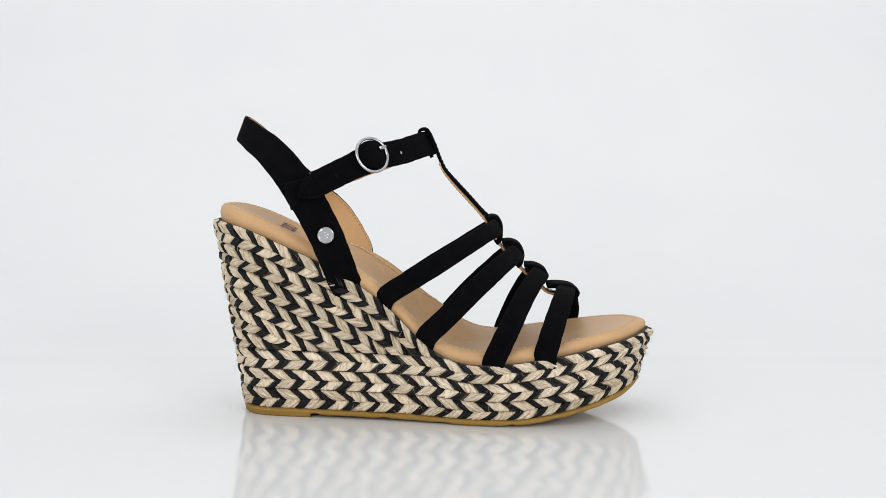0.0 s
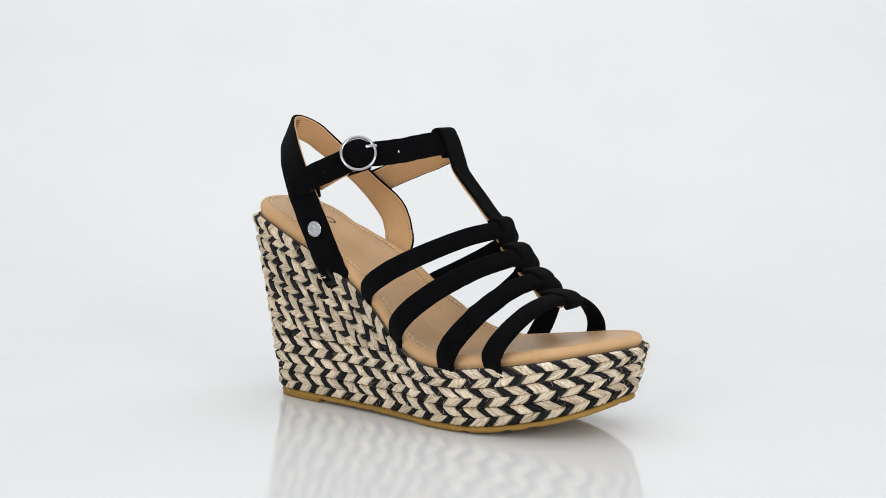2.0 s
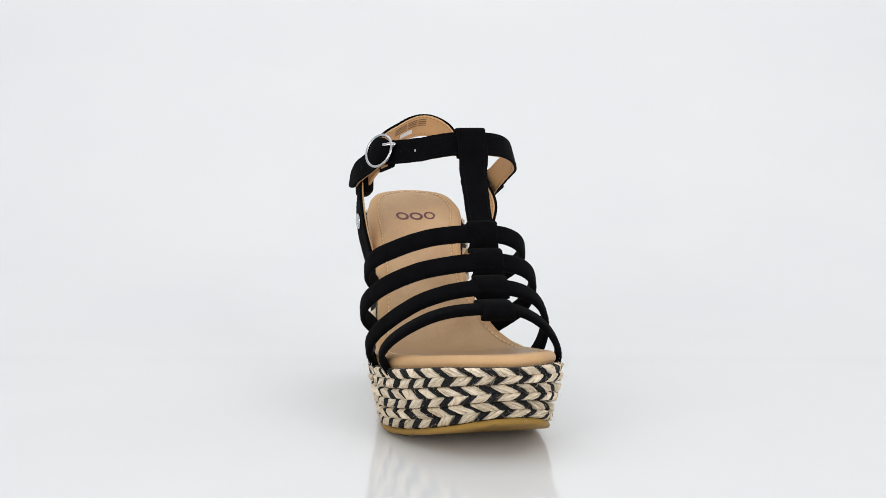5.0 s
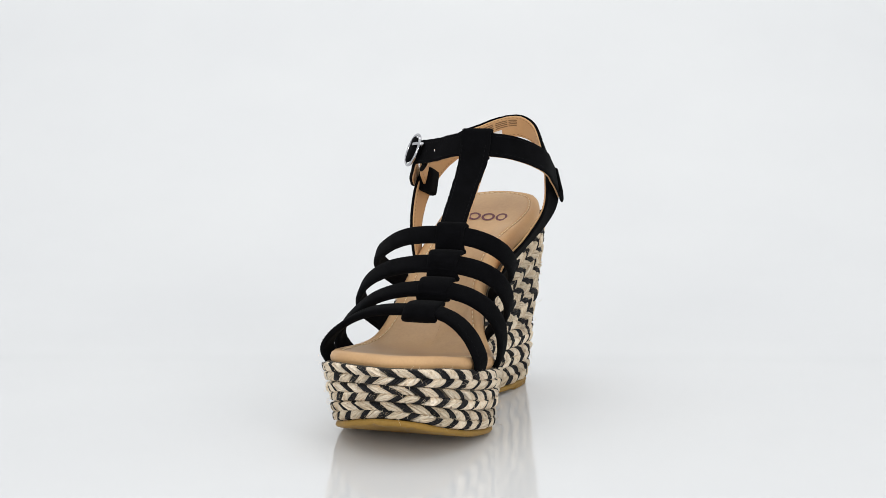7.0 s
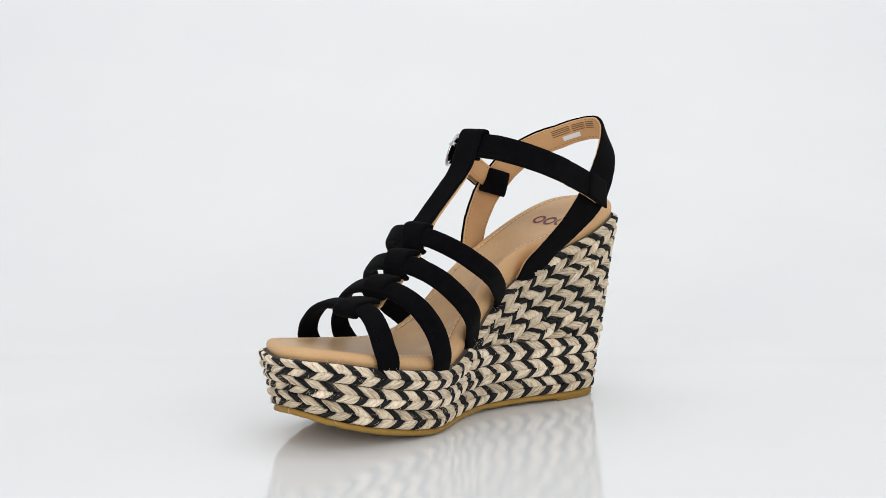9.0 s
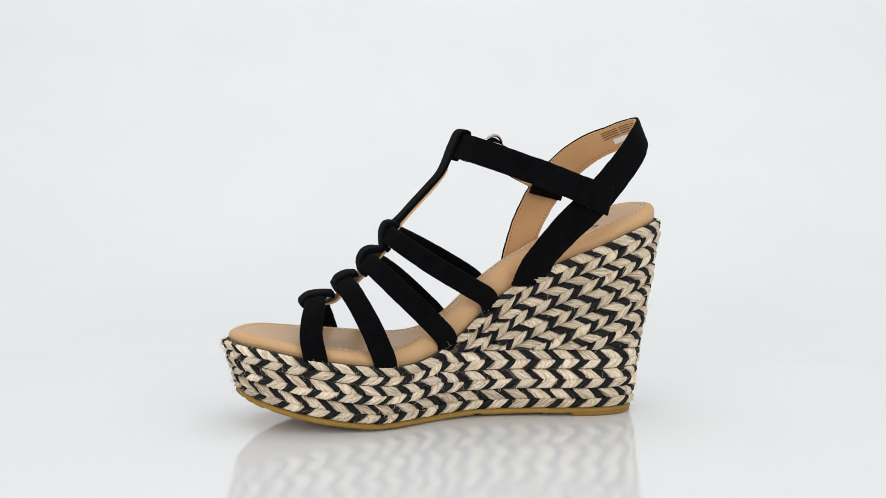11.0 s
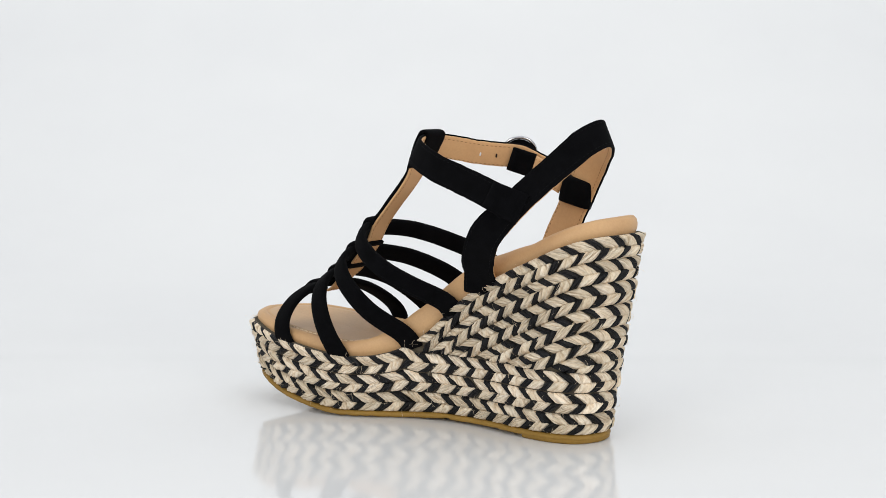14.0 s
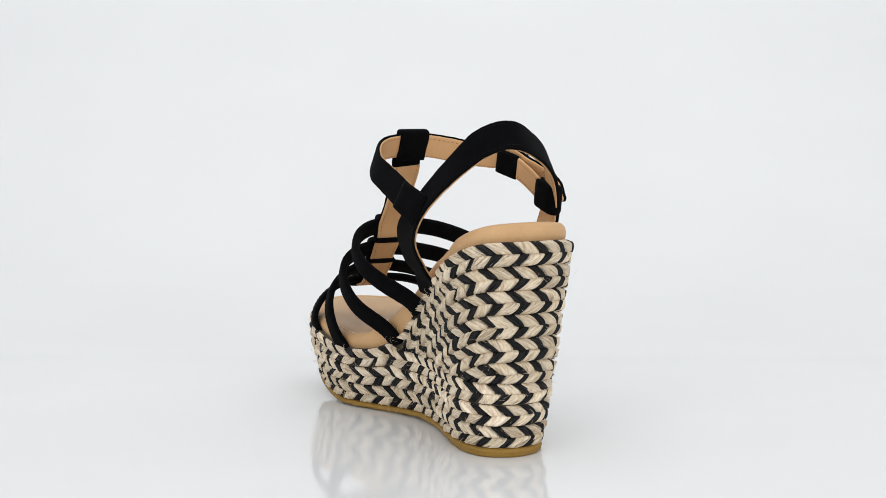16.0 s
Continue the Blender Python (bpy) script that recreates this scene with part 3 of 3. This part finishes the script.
# short tab that holds the buckle, behind the strap
bm = ribbon(bmesh.new(), spline([(-.0640, -.0275, .1310), (-.0530, -.0260, .1372), (-.0440, -.0235, .1420), (-.0385, -.0205, .1440)], 6),
            np.tile(np.array((-.40, .1, .90)), (19, 1)), 0.0122, 0.0016, power=6)
tab = part("buckle_tab", bm, LINING, ankle, "tan leather tab holding the buckle")
tab_line = spline([(-.0640, -.0275, .1310), (-.0530, -.0260, .1372), (-.0440, -.0235, .1420), (-.0385, -.0205, .1440)], 6)
bm = bmesh.new()
for sgn in (1, -1):
    for lift in (0.00085, -0.00085):
        stitches(bm, tab_line, np.tile(np.array((-.40, .1, .90)), (19, 1)), sgn * 0.0044, lift, pitch=0.0024, length=0.0013, r=0.0002)
part("stitching", bm, THREAD_DARK, tab, "brown stitches on the tab")
band("tab_fold", (-.0470, -.0243, .1406), (-.0355, -.0180, .1448), (-.32, .12, .94), 0.0138, 0.0036, "dark folded end of the tab", tab)
# rivet on the outer strap
k = int(np.argmin(np.linalg.norm(sl_pos - np.array((-.0598, -.0335, .1044)), axis=1)))
st, sw, sn = (v[k] for v in frames_of(sl_pos, sl_wide))
bm = bmesh.new()
disc(bm, sl_pos[k] - sn * 0.0009, st, sw, -sn, 0.0046, 0.0046, 0.0, 0.0011, 32)
rivet = part("rivet", bm, CHROME, sling, "round brushed metal rivet")
bm = bmesh.new()
torus(bm, sl_pos[k] - sn * 0.0019, st, sw, -sn, 0.0040, 0.00025, 32, 6)
for off, ln in ((-0.0014, 0.0022), (0.0, 0.0042), (0.0014, 0.0022)):
    mid = sl_pos[k] - sn * 0.00200 + unit(np.array((0.35, 0, -1.0))) * off
    a = np.cross(unit(np.array((0.35, 0, -1.0))), sn)
    ribbon(bm, np.array([mid - a * ln / 2, mid, mid + a * ln / 2]), np.tile(np.array((0.35, 0, -1.0)), (3, 1)), 0.0006, 0.0004, power=3, seg=8)
part("emblem", bm, CHROME, rivet, "raised plain bars on the rivet")

# ---- T-strap: over the ankle strap, down the instep ----
Y = np.array((0, 1.0, 0))
TS = [((-.0040, .0197, .1442), .0168), ((-.0070, .0197, .1500), .0170), ((-.0112, .0197, .1578), .0170), ((-.0095, .0197, .1601), .0170),
      ((-.0064, .0197, .1592), .0170), ((-.0030, .0197, .1525), .0170), ((.0002, .0194, .1440), .0168), ((.0036, .0190, .1370), .0158),
      ((.0098, .0184, .1300), .0150), ((.0180, .0176, .1212), .0145), ((.0245, .0170, .1140), .0143), ((.0300, .0168, .1085), .0140),
      ((.0315, .0168, .1040), .0135)]
pos = spline([p for p, _ in TS], 8)
wide = np.tile(Y, (len(pos), 1))
width = spline([[w] for _, w in TS], 8)[:, 0]
bm = ribbon(bmesh.new(), pos, wide, width, 0.0019, power=6, wob=0.0003, seed=9)
tstrap = part("t_strap", bm, SUEDE, sandal, "black suede T-strap folded over the ankle strap")
bm = bmesh.new()
for sgn in (1, -1):
    stitches(bm, pos, wide, sgn * (width / 2 - 0.0018), 0.00095, start=0.36, pitch=0.0026, length=0.0017, r=0.00016)
part("stitching", bm, THREAD_BLACK, tstrap, "black stitches along the edges")

# tan lining under the whole T-strap, down to the toe strap
LN = [((.0008, .0195, .1405), .0160), ((.0030, .0190, .1360), .0150), ((.0086, .0184, .1288), .0142), ((.0167, .0176, .1200), .0138),
      ((.0237, .0170, .1122), .0140), ((.0288, .0168, .1056), .0150), ((.0327, .0166, .0980), .0138), ((.0367, .0164, .0925), .0152),
      ((.0432, .0160, .0859), .0142), ((.0482, .0155, .0799), .0152), ((.0553, .0145, .0744), .0142), ((.0614, .0138, .0683), .0152),
      ((.0690, .0128, .0662), .0150), ((.0735, .0126, .0652), .0145)]
pos = spline([p for p, _ in LN], 8)
wide = np.tile(Y, (len(pos), 1))
width = spline([[w] for _, w in LN], 8)[:, 0]
bm = ribbon(bmesh.new(), pos, wide, width, 0.0013, power=7)
lin = part("lining", bm, LINING, tstrap, "tan leather lining")
bm = bmesh.new()
for sgn in (1, -1):
    stitches(bm, pos, wide, sgn * (width / 2 - 0.0016), -0.0007, pitch=0.0025, length=0.0014, r=0.0002)
    stitches(bm, pos, wide, sgn * (width / 2 - 0.0016), 0.0007, pitch=0.0025, length=0.0014, r=0.0002)
part("stitching", bm, THREAD_DARK, lin, "brown lining stitches")

# four loops down the instep, one over each vamp strap
LOOPS = [([(.0268, .1095), (.0300, .1108), (.0335, .1100), (.0356, .1060), (.0358, .1005), (.0352, .0970), (.0330, .0950)], .0168, .0162),
         ([(.0365, .0965), (.0412, .0968), (.0455, .0950), (.0480, .0905), (.0478, .0860), (.0470, .0835), (.0450, .0818)], .0162, .0172),
         ([(.0495, .0835), (.0550, .0832), (.0600, .0808), (.0618, .0770), (.0613, .0751), (.0599, .0729)], .0152, .0175),
         ([(.0622, .0724), (.0684, .0726), (.0752, .0717), (.0793, .0687), (.0795, .0663), (.0774, .0645)], .0132, .0180)]
LOOP_IN = -0.0008
for prof, cy, wd in LOOPS:
    pos = spline([(x, cy, z) for x, z in prof], 8)
    n = len(pos)
    bm = ribbon(bmesh.new(), pos, np.tile(Y, (n, 1)), wd * (1 + 0.05 * np.cos(np.linspace(0, 2 * math.pi, n))), 0.0034, power=4, seg=24, offset=LOOP_IN)
    part("strap_loop", bm, SUEDE, tstrap, "black suede loop over a vamp strap")


# ---- vamp straps ----
def vamp(outer, inner, apex, heights, lead, width, seed, thick=0.0034, bulge=0.0):
    """A padded strap from the outer to the inner edge; heights gives its height share over the width of the foot,
    lead how much it climbs before it reaches forward on either side."""
    L, M, A = (np.array(v, float) for v in (outer, inner, apex))
    mid, half = (L + M) / 2, (L - M) / 2
    rise = (A - mid) * np.array((1.0, 0.0, 1.0))
    nrm = unit(np.cross(rise, half))
    pts = []
    for y, f in spline(heights, 6):
        f = max(f, 0.0)
        k = lead[0] if y < A[1] - 0.012 else lead[1] if y > A[1] + 0.012 else lead[0] + (lead[1] - lead[0]) * (y - A[1] + 0.012) / 0.024
        fx = 1 - max(0.0, 1 - f) ** (1 / k)
        base = L if y < A[1] else M
        out = bulge * math.sin(math.pi * min(f, 1.0)) if y > A[1] else 0.0
        pts.append((base[0] + (A[0] - base[0]) * fx + out, y, base[2] + (A[2] - base[2]) * f))
    pts = np.array(pts)
    down = np.array((0, 0, -0.006)) - unit(rise) * 0.001
    pts = np.vstack([pts[0] + down - unit(half) * 0.0035, pts, pts[-1] + down + unit(half) * 0.0035])
    d = np.concatenate([[0], np.cumsum(np.linalg.norm(np.diff(pts, axis=0), axis=1))])
    q = np.linspace(0, d[-1], 61)
    pos = np.stack([np.interp(q, d, pts[:, k]) for k in range(3)], 1)
    for _ in range(3):
        pos[1:-1] = (pos[:-2] + 2 * pos[1:-1] + pos[2:]) / 4
    wide = np.tile(nrm, (len(pos), 1))
    taper = 1 + 0.07 * np.cos(np.linspace(0, 2 * math.pi, len(pos)))
    fat = thick * (1.15 - 0.2 * np.cos(np.linspace(0, 2 * math.pi, len(pos))))
    bm = ribbon(bmesh.new(), pos, wide, width * taper, fat, power=3.2, seg=20, wob=0.00025, seed=seed)
    ob = part("vamp_strap", bm, SUEDE, sandal, "padded black suede strap across the vamp")
    t, w, n_ = frames_of(pos, wide)
    out = 1 if np.sum((pos[30] - pos.mean(0)) * n_[30]) > 0 else -1
    bm = bmesh.new()
    stitches(bm, pos, wide, width * taper / 2 - 0.0024, out * thick * 0.53, pitch=0.0027, length=0.0018, r=0.00009)
    part("stitching", bm, THREAD_BLACK, ob, "black stitches along the edge")
    return ob


vamp((-.0302, -.0302, .0703), (-.0235, .0262, .0680), (.0332, .0165, .1045),
     [(-.0302, 0), (-.0375, .20), (-.0388, .39), (-.0365, .55), (-.0275, .72), (-.018, .86), (-.005, .96), (.008, 1.0), (.020, 1.0),
      (.031, .95), (.0400, .82), (.0445, .62), (.043, .38), (.033, .13), (.0262, 0)], (1.25, 0.88), 0.0108, 21)
vamp((-.0078, -.0342, .0485), (.0010, .0292, .0474), (.0448, .0160, .0908),
     [(-.0342, 0), (-.0436, .20), (-.0438, .42), (-.0345, .67), (-.020, .86), (-.004, .96), (.008, 1.0), (.021, 1.0),
      (.034, .94), (.0435, .80), (.0470, .56), (.044, .31), (.034, .11), (.0292, 0)], (1.35, 0.98), 0.0114, 22)
vamp((.0295, -.0430, .0375), (.0380, .0445, .0375), (.0580, .0150, .0785),
     [(-.043, 0), (-.0475, .15), (-.0440, .37), (-.0348, .59), (-.0225, .80), (-.009, .93), (.006, 1.0), (.021, 1.0),
      (.034, .92), (.044, .74), (.0488, .45), (.0472, .12), (.0445, 0)], (1.5, 1.22), 0.0116, 23)
vamp((.0575, -.0426, .0405), (.0755, .0448, .0415), (.0725, .0130, .0698),
     [(-.0426, 0), (-.0455, .14), (-.0395, .45), (-.0250, .78), (-.0115, .94), (.002, .99), (.013, 1.0), (.0225, .97),
      (.033, .82), (.0405, .58), (.0445, .34), (.0465, .12), (.0455, 0)], (1.6, 1.0), 0.0118, 24, bulge=0.0036)


# ---- printed marks inside the heel strap ----
def lining_patch(name, s0, s1, w0, w1, mat, label, parent, lift=0.00015):
    """A thin print on the inner face of the heel strap, between two stretches of its length and width."""
    t, w, n_ = frames_of(sl_pos, sl_wide)
    L = len(sl_pos) - 1
    bm = bmesh.new()
    rows = []
    for f in np.linspace(s0, s1, 7):
        k = f * L
        i, g = int(k), k - int(k)
        j = min(i + 1, L)
        p, wd, nn = (a[i] * (1 - g) + a[j] * g for a in (sl_pos, w, n_))
        half = (sl_w[i] * (1 - g) + sl_w[j] * g) / 2
        rows.append([bm.verts.new(p + wd * (half * u) + nn * (0.0009 + 0.00111 + lift)) for u in (w0, w1)])
    for a, b in zip(rows, rows[1:]):
        bm.faces.new((a[0], b[0], b[1], a[1]))
    return part(name, bm, mat, parent, label)


label_mark = lining_patch("size_label", 0.385, 0.425, -0.55, -0.15, PAPER_AND_HOLE_LIGHT, "small white size sticker", sling)
for s0, s1 in ((0.368, 0.405), (0.410, 0.442), (0.446, 0.475)):
    for w0, w1 in ((0.52, 0.60), (0.36, 0.44), (0.20, 0.28), (0.02, 0.10)):
        lining_patch("print_bar", s0, s1, w0, w1, PRINT, "brown line of print", sling)


# ---- loose jute fibres ----
def build_fibres():
    rng = np.random.RandomState(77)
    bm = bmesh.new()
    for _ in range(950):
        s = rng.uniform(0, NS)
        z0, z1 = at_s(zb_s, s), at_s(zt_s, s)
        z = rng.uniform(z0 + 0.001, z1 + 0.0015)
        p = wall(s, min(z, z1), 0.0014)
        n = at_s(out_xy, s)
        n = np.array((n[0], n[1], 0))
        d = unit(rng.normal(0, 1, 3) + n * 0.5)
        ln = rng.uniform(0.0015, 0.0046)
        curl = unit(rng.normal(0, 1, 3)) * ln * 0.5
        r = rng.uniform(0.00005, 0.00008)
        prev = None
        for u in np.linspace(0, 1, 5):
            c = p + d * ln * u + curl * u * u + n * 0.0012 * math.sin(math.pi * u)
            ring = [bm.verts.new(c + np.array(v) * r) for v in ((1, 0, 0.3), (-0.5, 0.87, -0.3), (-0.5, -0.87, 0.3))]
            if prev:
                for k in range(3):
                    bm.faces.new((prev[k], prev[(k + 1) % 3], ring[(k + 1) % 3], ring[k]))
            prev = ring
    ob = part("jute_fuzz", bm, JUTE, sandal, "stray pale jute fibres")
    tagged(ob, kind="stuff")


build_fibres()


# ---- the turning ----
def motions():
    # the turntable runs at one speed
    turn = [(0.5 * k, -7.63 * k) for k in range(33)]
    walk(sandal, [(t, pose(0, 0, 0, 0, 0, a)) for t, a in turn])


motions()
